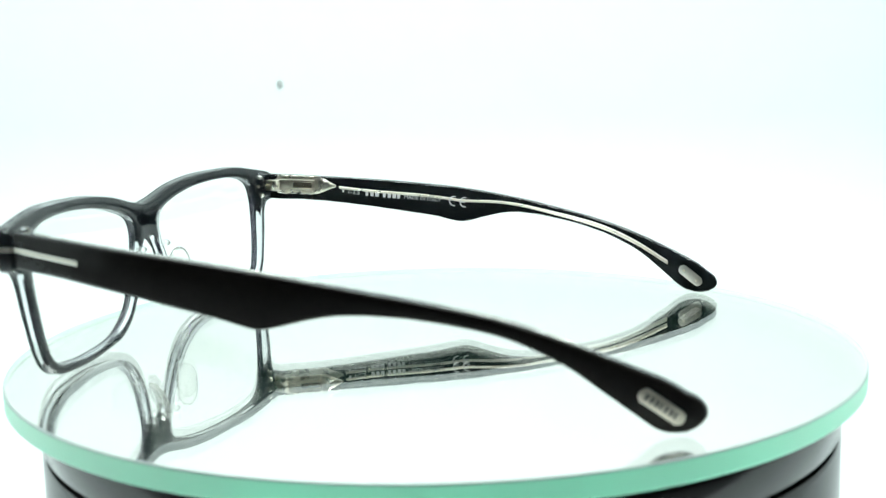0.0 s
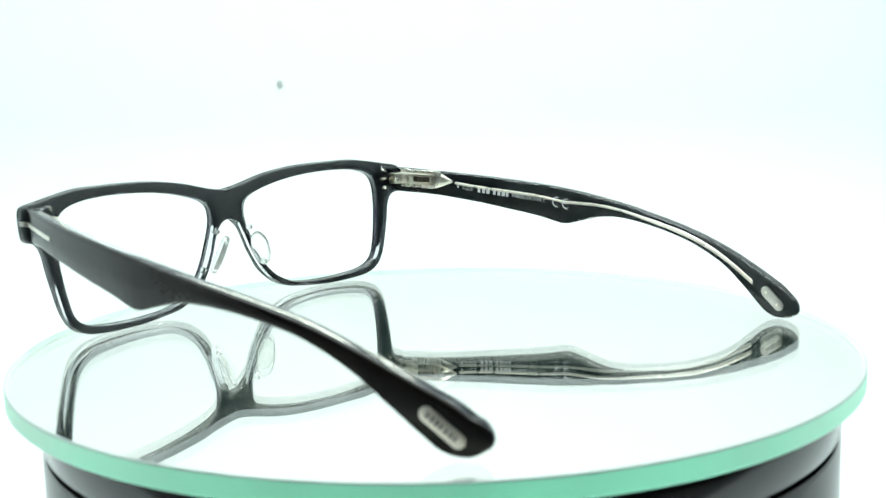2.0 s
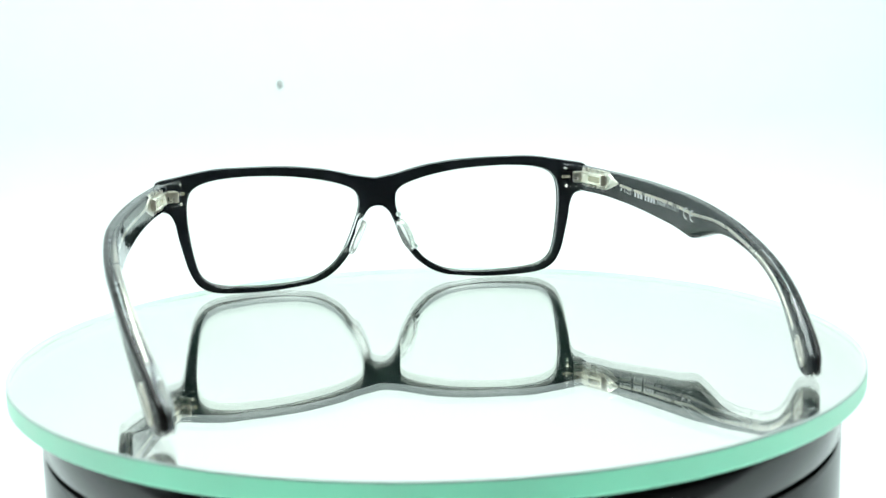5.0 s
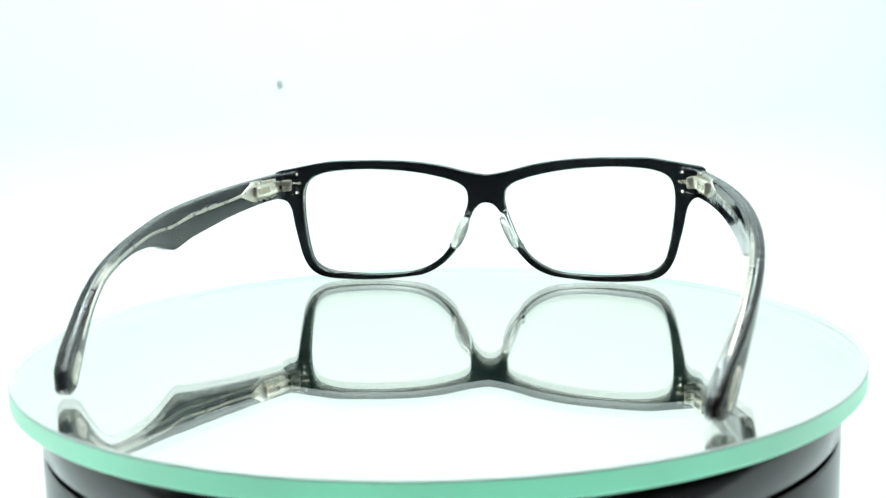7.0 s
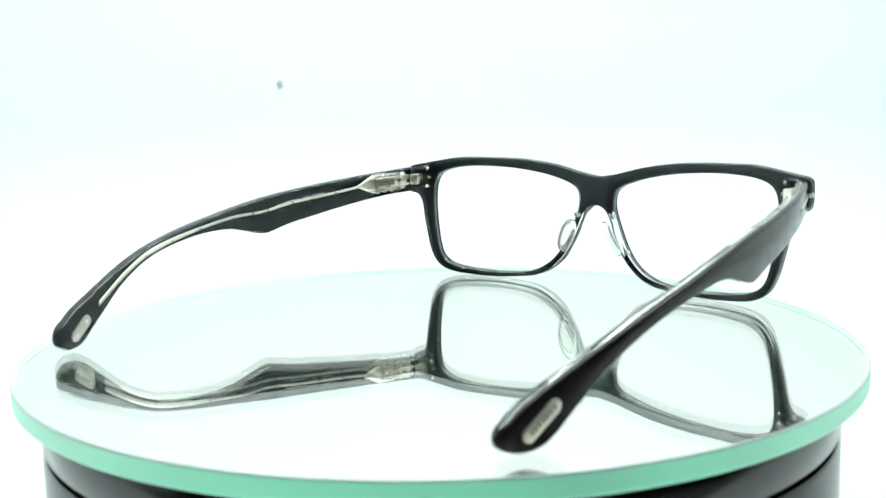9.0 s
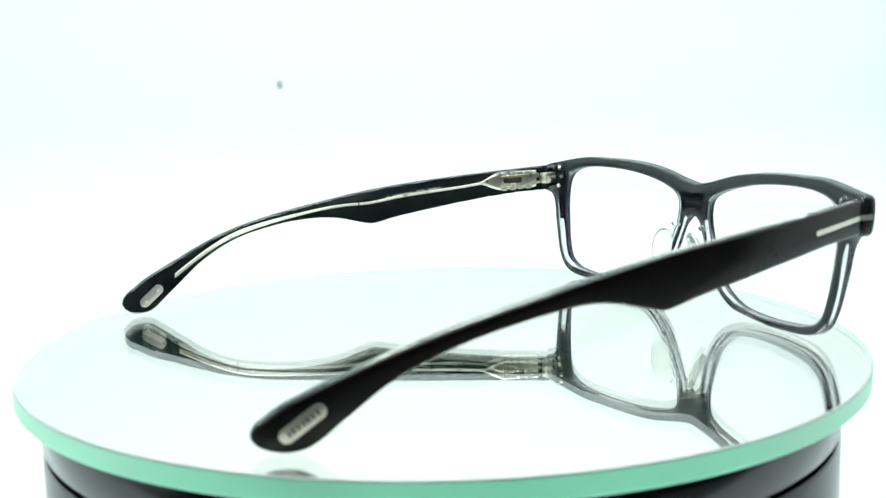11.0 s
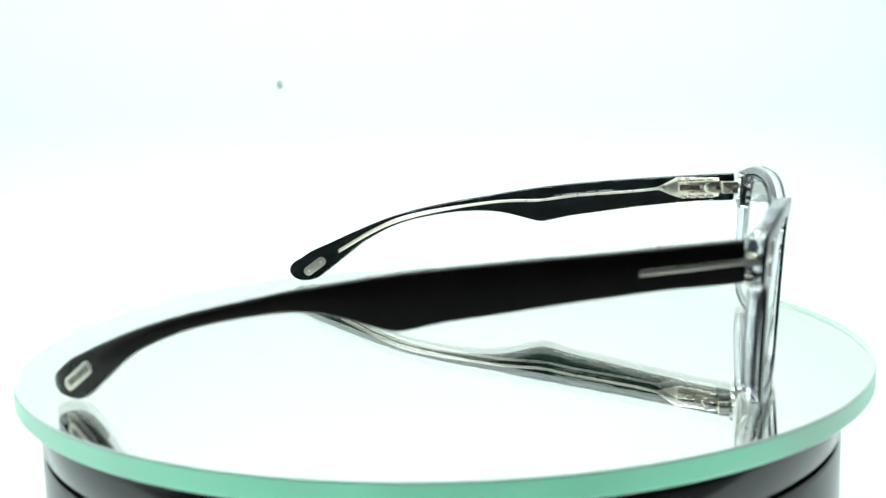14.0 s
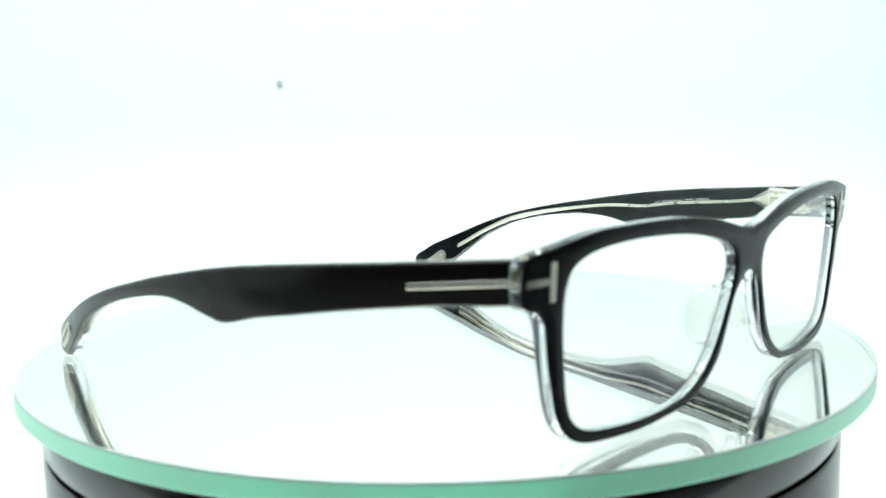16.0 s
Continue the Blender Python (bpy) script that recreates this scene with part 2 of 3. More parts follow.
def backdrop():
    """The seamless white sweep: floor, a round bend and the back wall in one sheet."""
    bm = bmesh.new()
    line = [(TENT_Y0, TENT_Z0), (0.45, TENT_Z0)]
    for k in range(1, 17):
        a = math.pi / 2 * k / 16
        line.append((0.45 + 0.10 * math.sin(a), TENT_Z0 + 0.10 * (1 - math.cos(a))))
    line.append((TENT_Y1, TENT_Z1))
    outer = [(TENT_Y0, TENT_Z0 - 0.002)] + [(y + 0.002 * (k > 1), z - 0.002 * (k < len(line) - 1)) for k, (y, z) in enumerate(line)][1:]
    strip = line + outer[::-1]
    rows = [[bm.verts.new((x, y, z)) for x in (-TENT_X, TENT_X)] for y, z in strip]
    for a, b in zip(rows, rows[1:] + rows[:1]):
        bm.faces.new((a[0], a[1], b[1], b[0]))
    for k in range(len(line) - 1):
        for i in (0, 1):
            bm.faces.new((rows[k][i], rows[k + 1][i], rows[-2 - k][i], rows[-1 - k][i]))
    return tagged(new("backdrop", mesh_from(bm, "backdrop", FABRIC)), "seamless white fabric sweep behind the turntable", "backdrop", kind="structure")


backdrop()
X, Y0, Y1, Z0, Z1 = TENT_X + 0.003, TENT_Y0, TENT_Y1 + 0.004, TENT_Z0 - 0.004, TENT_Z1 + 0.004
sheet("wall_west", [(-X, Y0 - 0.12, Z0), (-X, Y1, Z0), (-X, Y1, Z1), (-X, Y0 - 0.12, Z1)], 0.003, FABRIC, "white fabric side of the light tent", "tent wall")
sheet("wall_east", [(X, Y1, Z0), (X, Y0, Z0), (X, Y0, Z1), (X, Y1, Z1)], 0.003, DIMMED_FABRIC, "unseen side of the light tent, greyed to dim its reflections", "tent wall")
sheet("ceiling", [(-X, Y0, Z1), (-X, Y1, Z1), (X, Y1, Z1), (X, Y0, Z1)], 0.003, FABRIC, "white fabric roof of the light tent", "tent roof")
sheet("floor", [(-2, -2.5, Z0 - 0.01), (2, -2.5, Z0 - 0.01), (2, 1.5, Z0 - 0.01), (-2, 1.5, Z0 - 0.01)], 0.05, STUDIO, "dark studio table top under the tent", "table top")
sheet("wall_south", [(2, -2.5, Z0), (-2, -2.5, Z0), (-2, -2.5, 2), (2, -2.5, 2)], 0.05, STUDIO, "dark studio wall", "wall")
sheet("wall_north", [(-2, 1.5, Z0), (2, 1.5, Z0), (2, 1.5, 2), (-2, 1.5, 2)], 0.05, STUDIO, "dark studio wall", "wall")
sheet("wall_far_west", [(-2, -2.5, Z0), (-2, 1.5, Z0), (-2, 1.5, 2), (-2, -2.5, 2)], 0.05, STUDIO, "dark studio wall", "wall")
sheet("wall_far_east", [(2, 1.5, Z0), (2, -2.5, Z0), (2, -2.5, 2), (2, 1.5, 2)], 0.05, STUDIO, "dark studio wall", "wall")
sheet("ceiling", [(-2, -2.5, 2), (-2, 1.5, 2), (2, 1.5, 2), (2, -2.5, 2)], 0.05, STUDIO, "dark studio ceiling", "ceiling")


def backdrop_speck():
    bm = lathe([(0, 0.0010), (0.0010, 0.0008), (0.0019, 0.0003), (0.0021, -0.0005)], 20)
    bmesh.ops.scale(bm, vec=(1, 1.35, 1), verts=bm.verts)
    ob = new("speck", mesh_from(bm, "speck", SPECK))
    ob.matrix_world = axes((-0.1148, 0.5492, 0.0651), (1, 0, 0), (0, 0, 1), (0, -1, 0))
    tagged(ob, "small dark grey speck stuck on the white backdrop", "speck")


backdrop_speck()

# ---- turntable: black base, turning platter, mirror disc ----
DISC_R, GLASS = 0.1055, 0.0050


def turntable():
    root = new("turntable")
    root.location = (0, 0, TENT_Z0)
    tagged(root, "glossy black round display turntable on the white sweep", "turntable")
    h = -TENT_Z0
    part("base", lathe([(0, 0), (0.0985, 0), (0.0993, 0.0012), (0.0993, h - 0.0180), (0.0988, h - 0.0173), (0, h - 0.0173)]), PLASTIC, root)
    part("groove", lathe([(0, h - 0.0175), (0.0972, h - 0.0175), (0.0972, h - 0.0155), (0, h - 0.0155)]), GROOVE, root, "dark gap between base and platter")
    platter = part("platter", lathe([(0, h - 0.0160), (0.0988, h - 0.0160), (0.0993, h - 0.0153), (0.0993, h - 0.0068), (0.0986, h - 0.0058), (0, h - 0.0058)]), PLASTIC, root, "turning black platter")
    part("rubber_foot", lathe([(0, h - 0.0059), (0.060, h - 0.0059), (0.060, h - 0.00505), (0, h - 0.00505)]), GROOVE, platter, "black rubber ring under the glass")
    return platter


def mirror_disc():
    root = new("mirror_disc")
    tagged(root, "round mirror disc with a ground green glass edge on the turntable", "mirror")
    r = DISC_R
    glass = part("glass", lathe([(0, 0), (r - 0.0012, 0), (r - 0.0004, 0), (r - 0.00012, -0.00012), (r, -0.0004), (r, -GLASS + 0.0006), (r - 0.0005, -GLASS), (r - 0.0012, -GLASS), (0, -GLASS)], 256), PLATE_GLASS, root, "clear mirror glass with a ground green edge", 20)
    glass.data.materials.append(GREEN_EDGE)
    glass.data.materials.append(ARRIS)
    for poly in glass.data.polygons:
        poly.material_index = 0 if abs(poly.normal.z) > 0.95 else 2 if poly.normal.z > 0.3 else 1
    glass.visible_shadow = False
    part("silvering", lathe([(0, -GLASS + 0.0002), (r - 0.0007, -GLASS + 0.0002), (r - 0.0007, -GLASS + 0.00015), (0, -GLASS + 0.00015)]), SILVERING, root, "silvered mirror back")
    return root


PLATTER = turntable()
DISC = mirror_disc()

# ---- the eyeglasses; x across, y to the front, z up, in millimetres ----
MM = 0.001
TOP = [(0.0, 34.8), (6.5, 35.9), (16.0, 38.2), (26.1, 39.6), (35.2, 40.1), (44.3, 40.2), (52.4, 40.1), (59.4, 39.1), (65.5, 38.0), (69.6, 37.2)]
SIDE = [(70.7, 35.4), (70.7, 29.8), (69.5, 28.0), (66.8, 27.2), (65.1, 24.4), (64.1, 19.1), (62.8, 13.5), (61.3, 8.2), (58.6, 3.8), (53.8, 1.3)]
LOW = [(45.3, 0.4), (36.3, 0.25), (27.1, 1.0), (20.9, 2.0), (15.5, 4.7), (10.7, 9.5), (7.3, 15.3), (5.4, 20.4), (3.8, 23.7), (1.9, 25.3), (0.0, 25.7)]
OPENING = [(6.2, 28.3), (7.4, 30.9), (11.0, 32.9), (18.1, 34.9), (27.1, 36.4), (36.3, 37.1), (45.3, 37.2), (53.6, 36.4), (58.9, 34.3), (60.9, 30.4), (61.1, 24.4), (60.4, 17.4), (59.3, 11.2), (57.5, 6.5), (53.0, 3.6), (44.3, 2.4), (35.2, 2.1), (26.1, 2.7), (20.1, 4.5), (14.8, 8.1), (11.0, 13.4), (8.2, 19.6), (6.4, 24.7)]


OFF = -0.0003  # the front sits a little off the middle


def bend(x, z):
    """The bent sheet of the front, at its front face."""
    return (12.1 + 0.0142 * x - 0.00147 * x * x + 0.076 * (z - 32)) * MM


def face_mm(x, z):
    return bend(x, z) / MM


def front_face(x, z):
    return bend(x / MM, z / MM)


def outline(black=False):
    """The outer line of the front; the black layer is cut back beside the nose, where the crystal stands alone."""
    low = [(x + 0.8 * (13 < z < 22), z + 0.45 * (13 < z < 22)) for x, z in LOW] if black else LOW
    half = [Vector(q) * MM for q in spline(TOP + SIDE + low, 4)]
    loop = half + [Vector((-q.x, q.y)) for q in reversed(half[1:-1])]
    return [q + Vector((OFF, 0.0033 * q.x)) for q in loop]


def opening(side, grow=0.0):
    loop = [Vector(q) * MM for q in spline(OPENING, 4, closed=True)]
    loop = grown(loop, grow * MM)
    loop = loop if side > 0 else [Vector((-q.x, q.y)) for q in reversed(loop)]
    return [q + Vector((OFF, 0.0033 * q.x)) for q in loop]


def lug(side):
    """The crystal end piece that carries the hinge: its line on the back of the front, and the y of its end."""
    half = [(63.0, 37.3), (66.0, 37.0), (68.4, 36.5), (69.5, 35.2), (69.6, 32.5), (69.5, 30.3), (68.4, 29.2), (66.0, 29.0), (63.6, 29.4), (62.5, 30.6), (62.3, 33.0), (62.3, 35.8)]
    loop = [Vector(q) * MM for q in spline(half, 4, closed=True)]
    loop = loop if side > 0 else [Vector((-q.x, q.y)) for q in reversed(loop)]
    return [q + Vector((OFF, 0.0033 * q.x)) for q in loop], (0.95 + side * SKEW) * MM


# the temple: rows of (y, z) for its upper and lower edge, and of (y, x) for its inner face
HEAD_UP = [(5, 37.0), (-1.5, 36.5), (-21, 35.0), (-41, 33.3), (-61, 31.1)]
HEAD_LOW = [(5, 29.1), (-1.5, 28.4), (-11, 27.8), (-21, 26.6), (-31, 25.2), (-41, 23.6), (-51, 22.0), (-57.5, 20.5), (-61, 20.0), (-65, 20.8), (-71, 22.3), (-76, 23.1)]
UPPER = {1: HEAD_UP + [(-80, 27.7), (-90, 25.4), (-99.5, 23.1), (-108.5, 20.6), (-118, 17.4), (-127, 13.7), (-134, 10.5), (-140, 7.7)],
         -1: HEAD_UP + [(-80, 28.1), (-90, 26.4), (-99.5, 24.5), (-108.5, 22.2), (-118, 18.8), (-128, 14.4), (-135, 11.3), (-140, 9.0)]}
LOWER = {1: HEAD_LOW + [(-82, 23.0), (-90, 21.8), (-99.5, 19.7), (-108.5, 16.8), (-118, 12.3), (-126, 6.3), (-131, 2.2), (-134.5, 0.6), (-140, 0.1)],
         -1: HEAD_LOW + [(-82, 23.3), (-90, 22.8), (-99.5, 21.3), (-108.5, 18.9), (-118, 14.2), (-126, 8.2), (-131.5, 3.9), (-135.2, 1.3), (-140, 0.1)]}
TIP = {1: -142.6, -1: -143.8}
INNER = {1: [(6, 65.0), (0, 67.0), (-20, 72.5), (-40, 76.1), (-60, 78.1), (-80, 78.7), (-100, 77.2), (-120, 73.6), (-145, 66.3)],
         -1: [(6, 64.5), (0, 66.6), (-20, 72.0), (-40, 75.6), (-60, 77.7), (-80, 77.2), (-100, 74.9), (-120, 71.0), (-145, 63.9)]}
WIRE = [(-20.4, 0.60), (-31, 0.57), (-51, 0.62), (-71, 0.60), (-90, 0.45), (-109, 0.46), (-118, 0.42), (-127.7, 0.47)]


def smooth_rows(rows, steps=6):
    return [(q.x, q.y) for q in spline(rows, steps)]


WIRE_S = smooth_rows(WIRE)
UP, LOWR = {k: smooth_rows(UPPER[k]) for k in UPPER}, {k: smooth_rows(LOWER[k]) for k in LOWER}
FACE = {s: smooth_rows(INNER[s]) for s in INNER}


def edges_at(side, y):
    """Upper and lower edge of a temple at y, with a rounded end."""
    tip, run = TIP[side], 7.5 if side > 0 else 8.5
    top, low = along(UP[side], max(y, -140)), along(LOWR[side], max(y, -140))
    if y < tip + run:
        u = min(1.0, (tip + run - y) / run)
        k, mid = math.sqrt(max(0.0, 1 - u * u)), (top + low) / 2 - 0.3 * u
        top, low = mid + (top - mid) * k, mid + (low - mid) * k
    return top, low

THICK = 3.6
SKEW = 1.3  # the front sits a little turned between the temples: right hinge forward, left hinge back


def wire_z(side, y):
    """The height of the core wire: a share of the temple's height."""
    top, low = edges_at(side, y)
    return low + (top - low) * along(WIRE_S, y)


def inner_x(side, y):
    return along(FACE[side], y)


def temple_layer(side, a0, b0, soft_a, soft_b, shrink=0.0, joint=0.0):
    """One lamination of a temple, from a to b millimetres outwards of the inner face, lofted along the temple."""
    bm = bmesh.new()
    start = 0.9 + side * SKEW + joint
    tip = TIP[side]
    bulk = [start - (start - tip - 8.5) * k / 280 for k in range(281)]
    ys = bulk + [tip + 8.5 * (1 - math.sin(math.pi / 2 * k / 26)) for k in range(1, 26)] + [tip + 0.003]
    rings = []
    for y in ys:
        top, low = edges_at(side, y)
        top, low = top - shrink, low + shrink
        if y > tip + 10:
            top += 0.07 * noise.noise(Vector((y * 0.45, side * 9.0, 0))) + 0.16 * max(0.0, noise.noise(Vector((y * 0.8, side * 5.0, 3))) - 0.22)
        half = max((top - low) / 2, 0.02)
        mid, ring = (top + low) / 2, []
        grow_x = inner_x(side, y)
        sa, sb = min(soft_a, half * 0.9), min(soft_b, half * 0.9)
        section = []
        thin = 1 - math.sqrt(max(0.0, 1 - max(0.0, (tip + 3.4 - y) / 3.41) ** 2))
        a, b = a0 + (1.8 - a0) * 0.9 * thin, b0 + (1.8 - b0) * 0.9 * thin
        for k in range(5):
            c = math.pi / 2 * k / 4
            section.append((b - sb + sb * math.sin(c), half - sb + sb * math.cos(c)))
        for k in range(5):
            c = math.pi / 2 * k / 4
            section.append((b - sb + sb * math.cos(c), -half + sb - sb * math.sin(c)))
        for k in range(5):
            c = math.pi / 2 * k / 4
            section.append((a + sa - sa * math.sin(c), -half + sa - sa * math.cos(c)))
        for k in range(5):
            c = math.pi / 2 * k / 4
            section.append((a + sa - sa * math.cos(c), half - sa + sa * math.sin(c)))
        for off, dz in section:
            ring.append(bm.verts.new((side * (grow_x + off) * MM, y * MM, (mid + dz) * MM)))
        rings.append(ring)
    n = len(rings[0])
    for p0, p1 in zip(rings, rings[1:]):
        for k in range(n):
            bm.faces.new((p0[k], p0[(k + 1) % n], p1[(k + 1) % n], p1[k]))
    bm.faces.new(rings[0])
    bm.faces.new(rings[-1])
    return bm


def on_temple(side, y, z, out, slope=0.0):
    """Axes on a temple face: x along the temple to its tip, z outwards of the inner (out < 0) or outer face."""
    dx = (inner_x(side, y - 1) - inner_x(side, y + 1)) / 2
    run = Vector((side * dx, -1, -slope)).normalized()
    normal = Vector((side, dx, 0)).normalized()
    if out < 0:
        normal = -normal
    up = normal.cross(run)
    x = inner_x(side, y) + (THICK + out if out > 0 else out)
    return axes(Vector((side * x, y, z)) * MM, run, up, normal)


def ribbon(side, rows, off0, off1, half):
    """A flat bar that follows a temple; rows of (y, z), half(y) is its half height."""
    bm = bmesh.new()
    rings = []
    for y, z in rows:
        x, h = inner_x(side, y), half(y)
        rings.append([bm.verts.new((side * (x + o) * MM, y * MM, (z + s * h) * MM)) for o, s in (((off0 + off1) / 2 - (off1 - off0) / 2 * math.cos(a), math.sin(a)) for a in (math.pi * k / 6 for k in range(12)))])
    for a, b in zip(rings, rings[1:]):
        for k in range(12):
            bm.faces.new((a[k], a[(k + 1) % 12], b[(k + 1) % 12], b[k]))
    bm.faces.new(rings[0])
    bm.faces.new(rings[-1])
    return bm


def lettering(name, text, height, m, parent, label):
    data = bpy.data.curves.new("lettering", "FONT")
    data.body, data.size, data.extrude, data.resolution_u = text, height * 1.38, 0.00003, 3
    ob = bpy.data.objects.new("lettering", data)
    scene.collection.objects.link(ob)
    bpy.context.view_layer.update()
    me = bpy.data.meshes.new_from_object(ob)
    width = max(v.co.x for v in me.vertices)
    bpy.data.objects.remove(ob)
    me.materials.clear()
    me.materials.append(PRINT)
    made = new(name, me)
    made.parent = parent
    made.matrix_basis = m
    tagged(made, label)
    return width


def bars(count, width, height, gap, m, z=0.00004):
    """A row of plain bars that stands in for writing."""
    bm = bmesh.new()
    for k in range(count):
        w = width * (0.75 + 0.25 * ((k * 7) % 3) / 2)
        bmesh.ops.create_cube(bm, size=1, matrix=m @ Matrix.Translation((k * (width + gap) + w / 2, 0, z / 2)) @ Matrix.Diagonal((w, height, z, 1)))
    return bm


def arc_letter(r, stroke, bar, m):
    """A rounded open letter of the conformity mark, with a middle bar or without."""
    bm = bmesh.new()
    rows = []
    for k in range(15):
        a = radians(75 + 210 * k / 14)
        rows.append([bm.verts.new(((r + s) * math.cos(a), (r + s) * math.sin(a), z)) for s, z in ((-stroke, 0), (stroke, 0), (stroke, 0.00005), (-stroke, 0.00005))])
    for a, b in zip(rows, rows[1:]):
        for k in range(4):
            bm.faces.new((a[k], a[(k + 1) % 4], b[(k + 1) % 4], b[k]))
    if bar:
        bmesh.ops.create_cube(bm, size=1, matrix=Matrix.Translation((-r * 0.45, 0, 0.000025)) @ Matrix.Diagonal((r * 0.9, stroke * 2, 0.00005, 1)))
    bmesh.ops.transform(bm, matrix=m, verts=bm.verts)
    return bm


PLATE_AT = {(1, False): (-134.6, 5.5), (1, True): (-134.0, 6.0), (-1, False): (-135.2, 5.6), (-1, True): (-135.6, 6.1)}


def temple(side, root):
    black = part("temple", temple_layer(side, 2.3, THICK, 0.15, 0.9), TEMPLE_BLACK, root, "black acetate temple laminated over crystal")
    bond(black, side)
    part("crystal_layer", temple_layer(side, 0.0, 2.45, 0.8, 0.1, 0.02, -0.6), CLEAR, black, "clear crystal inner layer")
    part("core_wire", ribbon(side, [(y, wire_z(side, y)) for y in (-20.4 - 0.25 * k for k in range(430))], 0.5, 1.7, lambda y: (0.46 + 0.05 * math.sin(y * 9)) if y > -85 else 0.46 + 0.22 * min(1, (-85 - y) / 20)), STEEL, black, "silver core wire")
    sk, drop = side * SKEW - (1.3 if side < 0 else 0), 0.8 if side < 0 else 0
    # hinge shield: a pointed plate in the crystal with the hinge box before it
    tip = ribbon(side, [(y + sk, z - drop) for y, z in ((-20.5, 32.2), (-19, 32.35), (-17, 32.5), (-14.5, 32.7), (-12, 32.8), (-8, 33.0), (-2, 33.2))], 0.35, 1.5,
                 lambda y: 0.45 + 2.55 * min(1.0, max(0.0, (y - sk + 20.3) / 5.5)) * (0.92 if y - sk > -11 else 1.0))
    part("hinge_shield", tip, STEEL, black, "pointed silver hinge plate")
    part("hinge_barrel", rounded_box(13.2 * MM, 3.6 * MM, 1.7 * MM, 0.0004, 2, on_temple(side, -7.8 + sk, 33.0 - drop, -0.5, 0.06)), STEEL, black, "silver spring hinge box")
    part("hinge_window", rounded_box(6.6 * MM, 2.2 * MM, 0.6 * MM, 0.0002, 1, on_temple(side, -10.6 + sk, 32.9 - drop, -1.12, 0.06)), BRONZE, black, "polished inset of the hinge")
    # no hole is cut: a dark block paints the shade inside it
    part("hinge_slot", rounded_box(1.2 * MM, 1.3 * MM, 0.6 * MM, 0.0001, 1, on_temple(side, -2.2 + sk, 33.1 - drop, -1.15, 0.06)), SLOT_SHADE, black, "dark block for the shade in the hinge slot")
    screw = lathe([(0, 0.00032), (0.0012, 0.00032), (0.0014, 0.0002), (0.0014, -0.0004), (0, -0.0004)], 24)
    bmesh.ops.transform(screw, matrix=on_temple(side, -5.0 + sk, 33.05 - drop, -1.2, 0.06), verts=screw.verts)
    part("hinge_screw", screw, STEEL, black, "flat round hinge stop")
    for k in range(4):
        for up in (1, -1):
            y = -4.4 - 2.7 * k + sk
            crimp = ellipsoid(0.5 * MM, 1.35 * MM, 0.5 * MM, pose(side * (inner_x(side, y) + 0.85) * MM, y * MM, (33.1 - drop + 0.06 * (y + 4) + up * 2.6) * MM))
            part("crimp", crimp, STEEL, black)
    # tip plates on both faces
    slope = 0.74
    for out, name in ((-0.05, "inner_plate"), (0.05, "outer_plate")):
        m = on_temple(side, *PLATE_AT[side, out > 0], out, slope)
        slug = part(name, capsule((8.4 if out < 0 else 10.2) * MM, 3.1 * MM, 0.5 * MM, m), PLATE_METAL if out < 0 else SILVER, black, "dull riveted metal plate" if out < 0 else "small silver logo plate")
        if out < 0:
            for dx in (-2.4, 2.4):
                pin = lathe([(0, 0.00036), (0.0003, 0.00034), (0.00042, 0.0002), (0.00042, 0)], 12)
                bmesh.ops.transform(pin, matrix=m @ Matrix.Translation((dx * MM, 0, 0.0001)), verts=pin.verts)
                part("rivet_and_glint", pin, STEEL, slug)
        else:
            part("engraving", bars(7, 0.8 * MM, 1.25 * MM, 0.27 * MM, m @ Matrix.Translation((-3.7 * MM, 0, 0.00025))), ENGRAVED, slug, "plain engraved bars")
    # long stem of the T inlay
    part("inlay", ribbon(side, [(0.9 - 0.3 * k + side * SKEW, 32.8 - 0.028 * k) for k in range(62)], THICK - 0.35, THICK + 0.2, lambda y: 0.62), INLAY, black, "thin silver bar inlay")
    # printing on the inner face
    if side > 0:
        def at(y, dz):
            return on_temple(side, y, wire_z(side, y) - dz, -0.04, 0.10)
        part("print_bar", bars(1, 0.9 * MM, 0.9 * MM, 0, at(-21.6, 0.9)), PRINT, black, "white printed dot")
        lettering("print_size", "1-2.5", 1.5 * MM, at(-23.2, 1.6), black, "white printed size")
        part("print_bar", bars(3, 1.25 * MM, 1.4 * MM, 0.35 * MM, at(-29.2, 0.95)), PRINT, black, "white printed bars")
        part("print_bar", bars(4, 1.25 * MM, 1.4 * MM, 0.35 * MM, at(-34.9, 0.95)), PRINT, black, "white printed bars")
        lettering("print_origin", "MADE IN ITALY", 1.3 * MM, at(-41.8, 1.5), black, "white printed words")
        part("print_mark", arc_letter(0.00155, 0.0002, False, at(-58.5, 0.35)), PRINT, black, "white printed conformity mark")
        part("print_mark", arc_letter(0.00155, 0.0002, True, at(-62.0, 0.35)), PRINT, black, "white printed conformity mark")
    else:
        for y, n in ((-41.5, 6), (-45.5, 4), (-53.5, 9), (-56, 2)):
            m = on_temple(side, y, wire_z(side, y) + 0.95, -0.04, 0.10)
            part("print_bar", bars(n, 0.5 * MM, 0.5 * MM, 0.25 * MM, m @ Matrix.Rotation(math.pi, 4, "Z")), PRINT, black, "white printed bars")


def ellipsoid(rx, ry, rz, m):
    bm = bmesh.new()
    bmesh.ops.create_uvsphere(bm, u_segments=24, v_segments=14, radius=1, matrix=m @ Matrix.Diagonal((rx, ry, rz, 1)))
    return bm


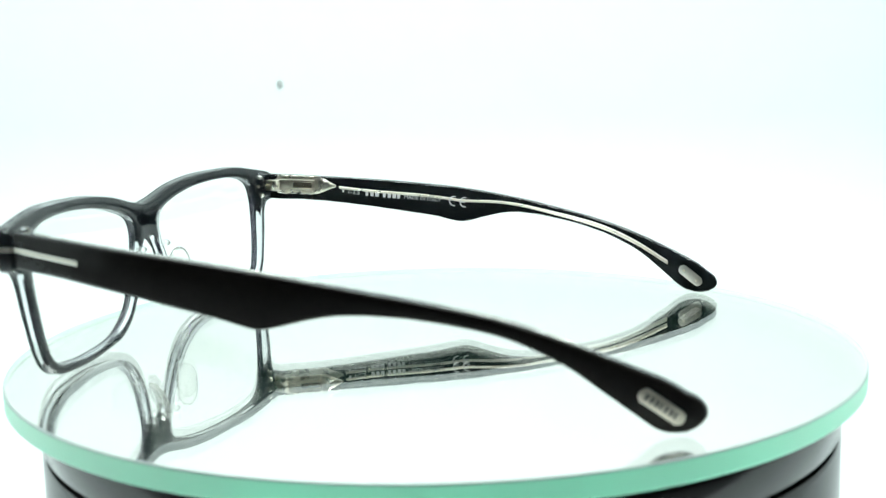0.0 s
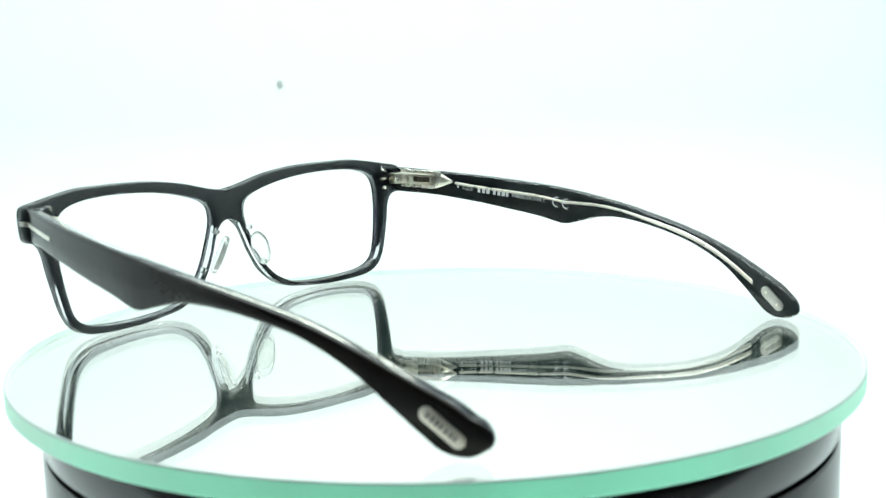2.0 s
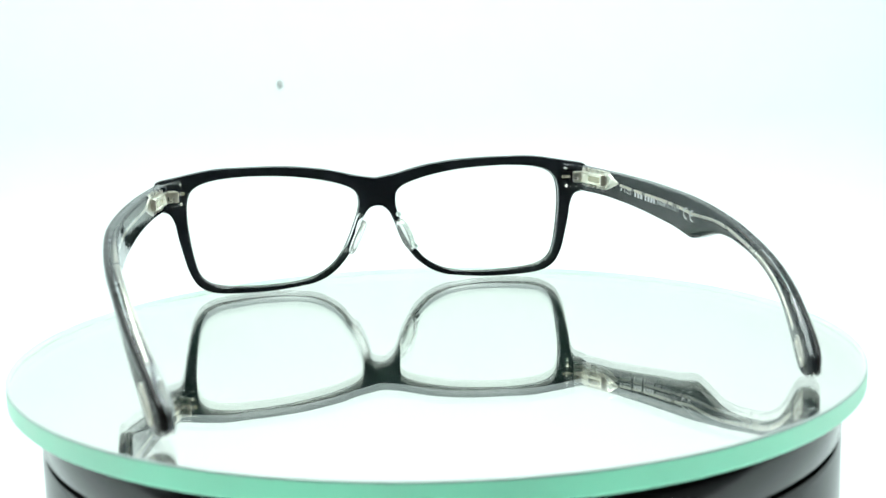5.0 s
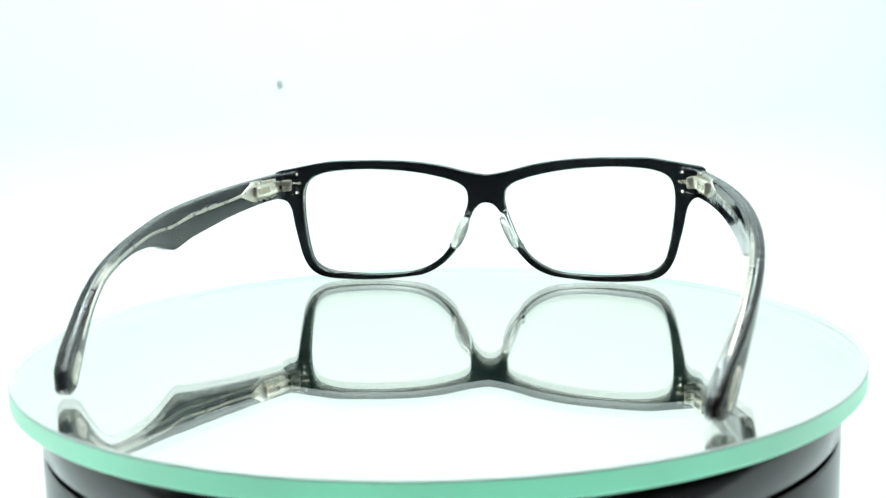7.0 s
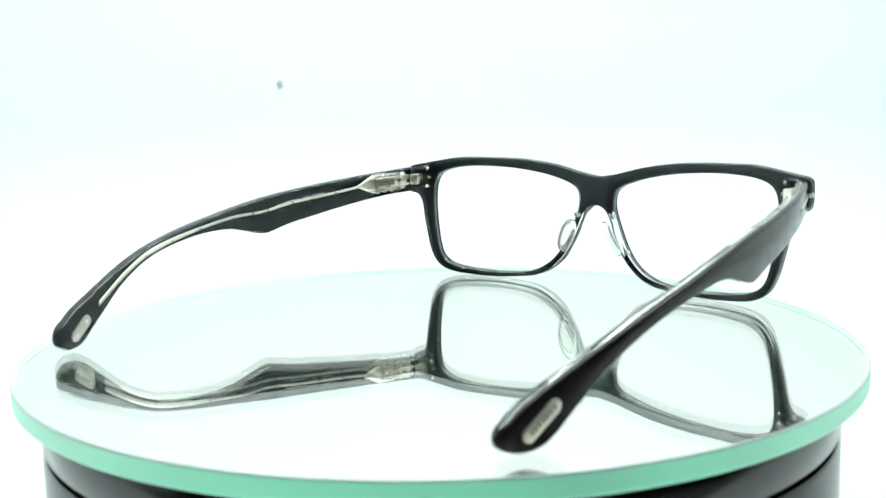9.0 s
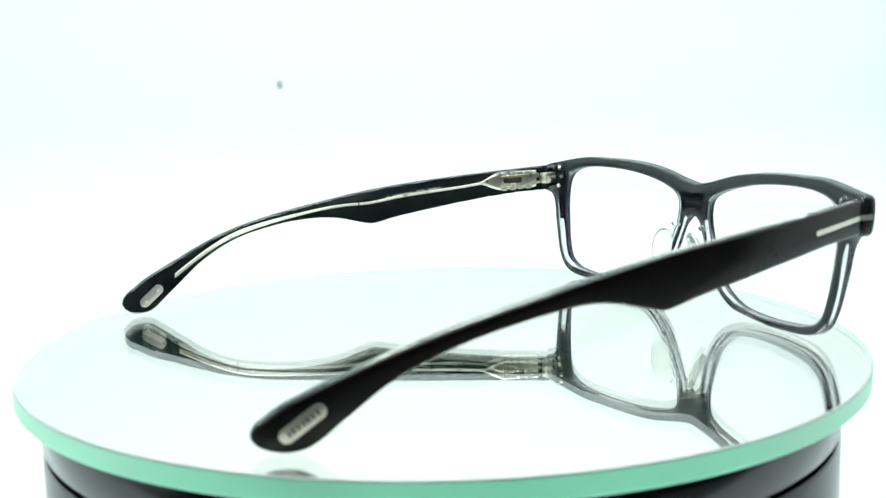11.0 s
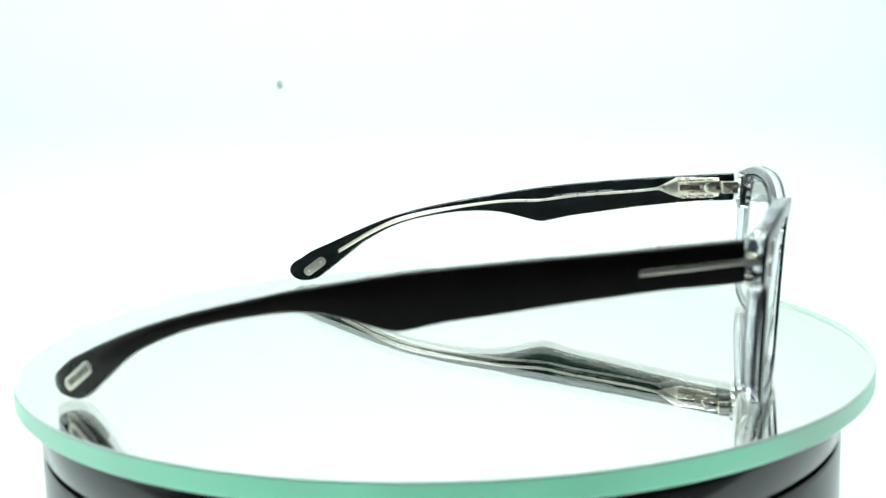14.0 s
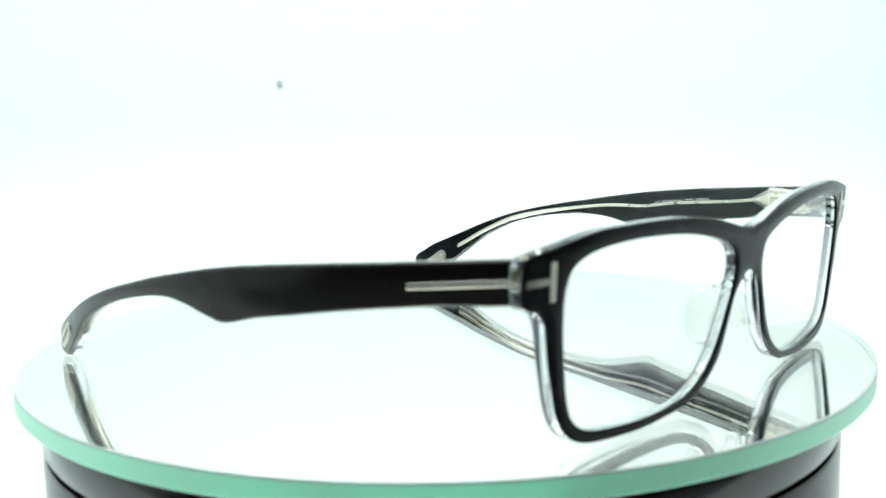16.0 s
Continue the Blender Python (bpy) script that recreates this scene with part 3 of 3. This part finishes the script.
def pad_shape(ry, rz, half, m):
    """A nose pad: an oval plate with a rounded rim, slightly hollow on its outer face."""
    bm = bmesh.new()
    rings = []
    for inset, x in ((0.62, -0.72), (0.25, -0.95), (0.07, -0.7), (0.0, -0.15), (0.04, 0.45), (0.18, 0.95), (0.42, 1.15), (0.7, 1.2)):
        rings.append([bm.verts.new((x * half, ry * (1 - inset) * math.cos(a), rz * (1 - inset * ry / rz) * math.copysign(abs(math.sin(a)) ** 0.85, math.sin(a)))) for a in (math.tau * k / 32 for k in range(32))])
    for a, b in zip(rings, rings[1:]):
        for k in range(32):
            bm.faces.new((a[k], a[(k + 1) % 32], b[(k + 1) % 32], b[k]))
    bm.faces.new(rings[0])
    bm.faces.new(rings[-1])
    bmesh.ops.transform(bm, matrix=m, verts=bm.verts)
    return bm


def eyeglasses():
    root = new("eyeglasses")
    tagged(root, "black rectangular acetate eyeglasses with crystal backs, open on the mirror", "eyeglasses")
    holes = [opening(1), opening(-1)]
    front = part("front_frame", plate(outline(True), holes, front_face, -0.75 * MM, 0.0, 0.0001, 0.0003), FRONT_BLACK, root, "black acetate front")
    bond(front, 0)
    crystal = plate([Vector(q) for q in grown(outline(), -0.00003)], [grown(h, 0.00003) for h in holes], front_face, -3.7 * MM, -0.65 * MM, 0.0008, 0.0001, [lug(1), lug(-1)])
    part("crystal_layer", crystal, CLEAR, front, "clear crystal back layer with thick end pieces")
    for side in (1, -1):
        loop = opening(side, 0.25)
        bm = dome(loop, front_face, -2.4 * MM, -1.5 * MM)
        part("lens", bm, LENS, root, "clear demo lens", 30)
        part("hinge_block", rounded_box(3.2 * MM, 5.0 * MM, 3.5 * MM, 0.0004, 2, pose(side * (66.4 if side > 0 else 65.6) * MM, (face_mm(side * 65, 33) - 6.6) * MM, (33.1 if side > 0 else 32.6) * MM, 0, 0, -side * 14)), STEEL, front, "silver hinge knuckle")
        # polished dots added where glints sit on the crystal end piece
        for z in (35.9, 30.0):
            part("rivet_and_glint", ellipsoid(0.7 * MM, 1.3 * MM, 0.7 * MM, pose(side * 63.2 * MM, (face_mm(side * 63.2, z) - 3.6) * MM, z * MM)), POLISHED, front, "small polished dot for a glint on the end piece")
        pin = lathe([(0, -0.0016), (0.00045, -0.0016), (0.0006, -0.0012), (0.0006, 0.0012), (0.00045, 0.0016), (0, 0.0016)], 16)
        bmesh.ops.transform(pin, matrix=pose(side * 63.3 * MM, (face_mm(side * 63.3, 33) - 3.1) * MM, 33.0 * MM, 0, 90, side * 20), verts=pin.verts)
        part("hinge_pin", pin, BRONZE, front, "copper-coloured hinge pin in the crystal")
        # T inlay: crossbar on the front, stem round the corner
        part("inlay", rounded_box(1.5 * MM, 0.5 * MM, 7.0 * MM, 0.00015, 1, pose(side * 64.0 * MM, front_face(side * 64.0 * MM, 32.6 * MM), 32.6 * MM, -4, 0, -side * 10)), SILVER, front, "silver crossbar of the inlay")
        stem = bmesh.new()
        edge = face_mm(side * 70.4, 33)
        line = [(64.2, face_mm(side * 64.2, 33) + 0.12), (66.5, face_mm(side * 66.5, 33) + 0.12), (69.8, face_mm(side * 69.8, 33) + 0.1), (70.5, edge - 0.5), (70.5, edge - 3.6)]
        rows = [[stem.verts.new((side * (x - i) * MM, (y - i) * MM, z * MM)) for i, z in ((0, 32.2), (0, 33.4), (0.3, 33.4), (0.3, 32.2))] for x, y in line]
        for a, b in zip(rows, rows[1:]):
            for k in range(4):
                stem.faces.new((a[k], a[(k + 1) % 4], b[(k + 1) % 4], b[k]))
        stem.faces.new(rows[0])
        stem.faces.new(rows[-1])
        part("inlay", stem, INLAY, front, "silver stem of the inlay")
        # nose pad
        pad = part("nose_pad", pad_shape(3.0 * MM, 6.0 * MM, 0.9 * MM, pose(side * 8.0 * MM, (3.9 if side > 0 else 3.5) * MM, 16.3 * MM, 0, -side * 25, side * (28 if side > 0 else 24))), SILICONE, root, "clear silicone nose pad", 60)
        for dz, dx in ((5.0, 6.3), (-6.0, 11.7)):
            part("pad_stud", ellipsoid(0.9 * MM, 1.6 * MM, 0.9 * MM, pose(side * dx * MM, 7.2 * MM, (17.8 + dz) * MM)), SILICONE, pad, "clear pad stud")
        temple(side, root)
    return root


GLASSES = eyeglasses()


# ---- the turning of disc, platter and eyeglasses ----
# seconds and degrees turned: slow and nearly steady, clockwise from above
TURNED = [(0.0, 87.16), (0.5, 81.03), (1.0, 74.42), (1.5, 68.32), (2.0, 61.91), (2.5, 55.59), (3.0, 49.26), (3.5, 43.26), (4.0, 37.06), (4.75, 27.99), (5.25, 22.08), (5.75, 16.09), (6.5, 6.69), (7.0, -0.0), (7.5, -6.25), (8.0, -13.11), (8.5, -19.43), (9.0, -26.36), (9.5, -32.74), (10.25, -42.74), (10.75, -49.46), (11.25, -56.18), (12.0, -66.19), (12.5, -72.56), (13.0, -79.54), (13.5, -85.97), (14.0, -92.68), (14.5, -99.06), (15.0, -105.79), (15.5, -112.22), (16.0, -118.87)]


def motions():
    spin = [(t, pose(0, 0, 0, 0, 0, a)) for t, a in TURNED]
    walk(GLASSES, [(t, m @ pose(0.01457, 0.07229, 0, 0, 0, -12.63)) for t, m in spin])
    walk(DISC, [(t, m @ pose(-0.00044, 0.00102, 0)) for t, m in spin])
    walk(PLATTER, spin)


motions()
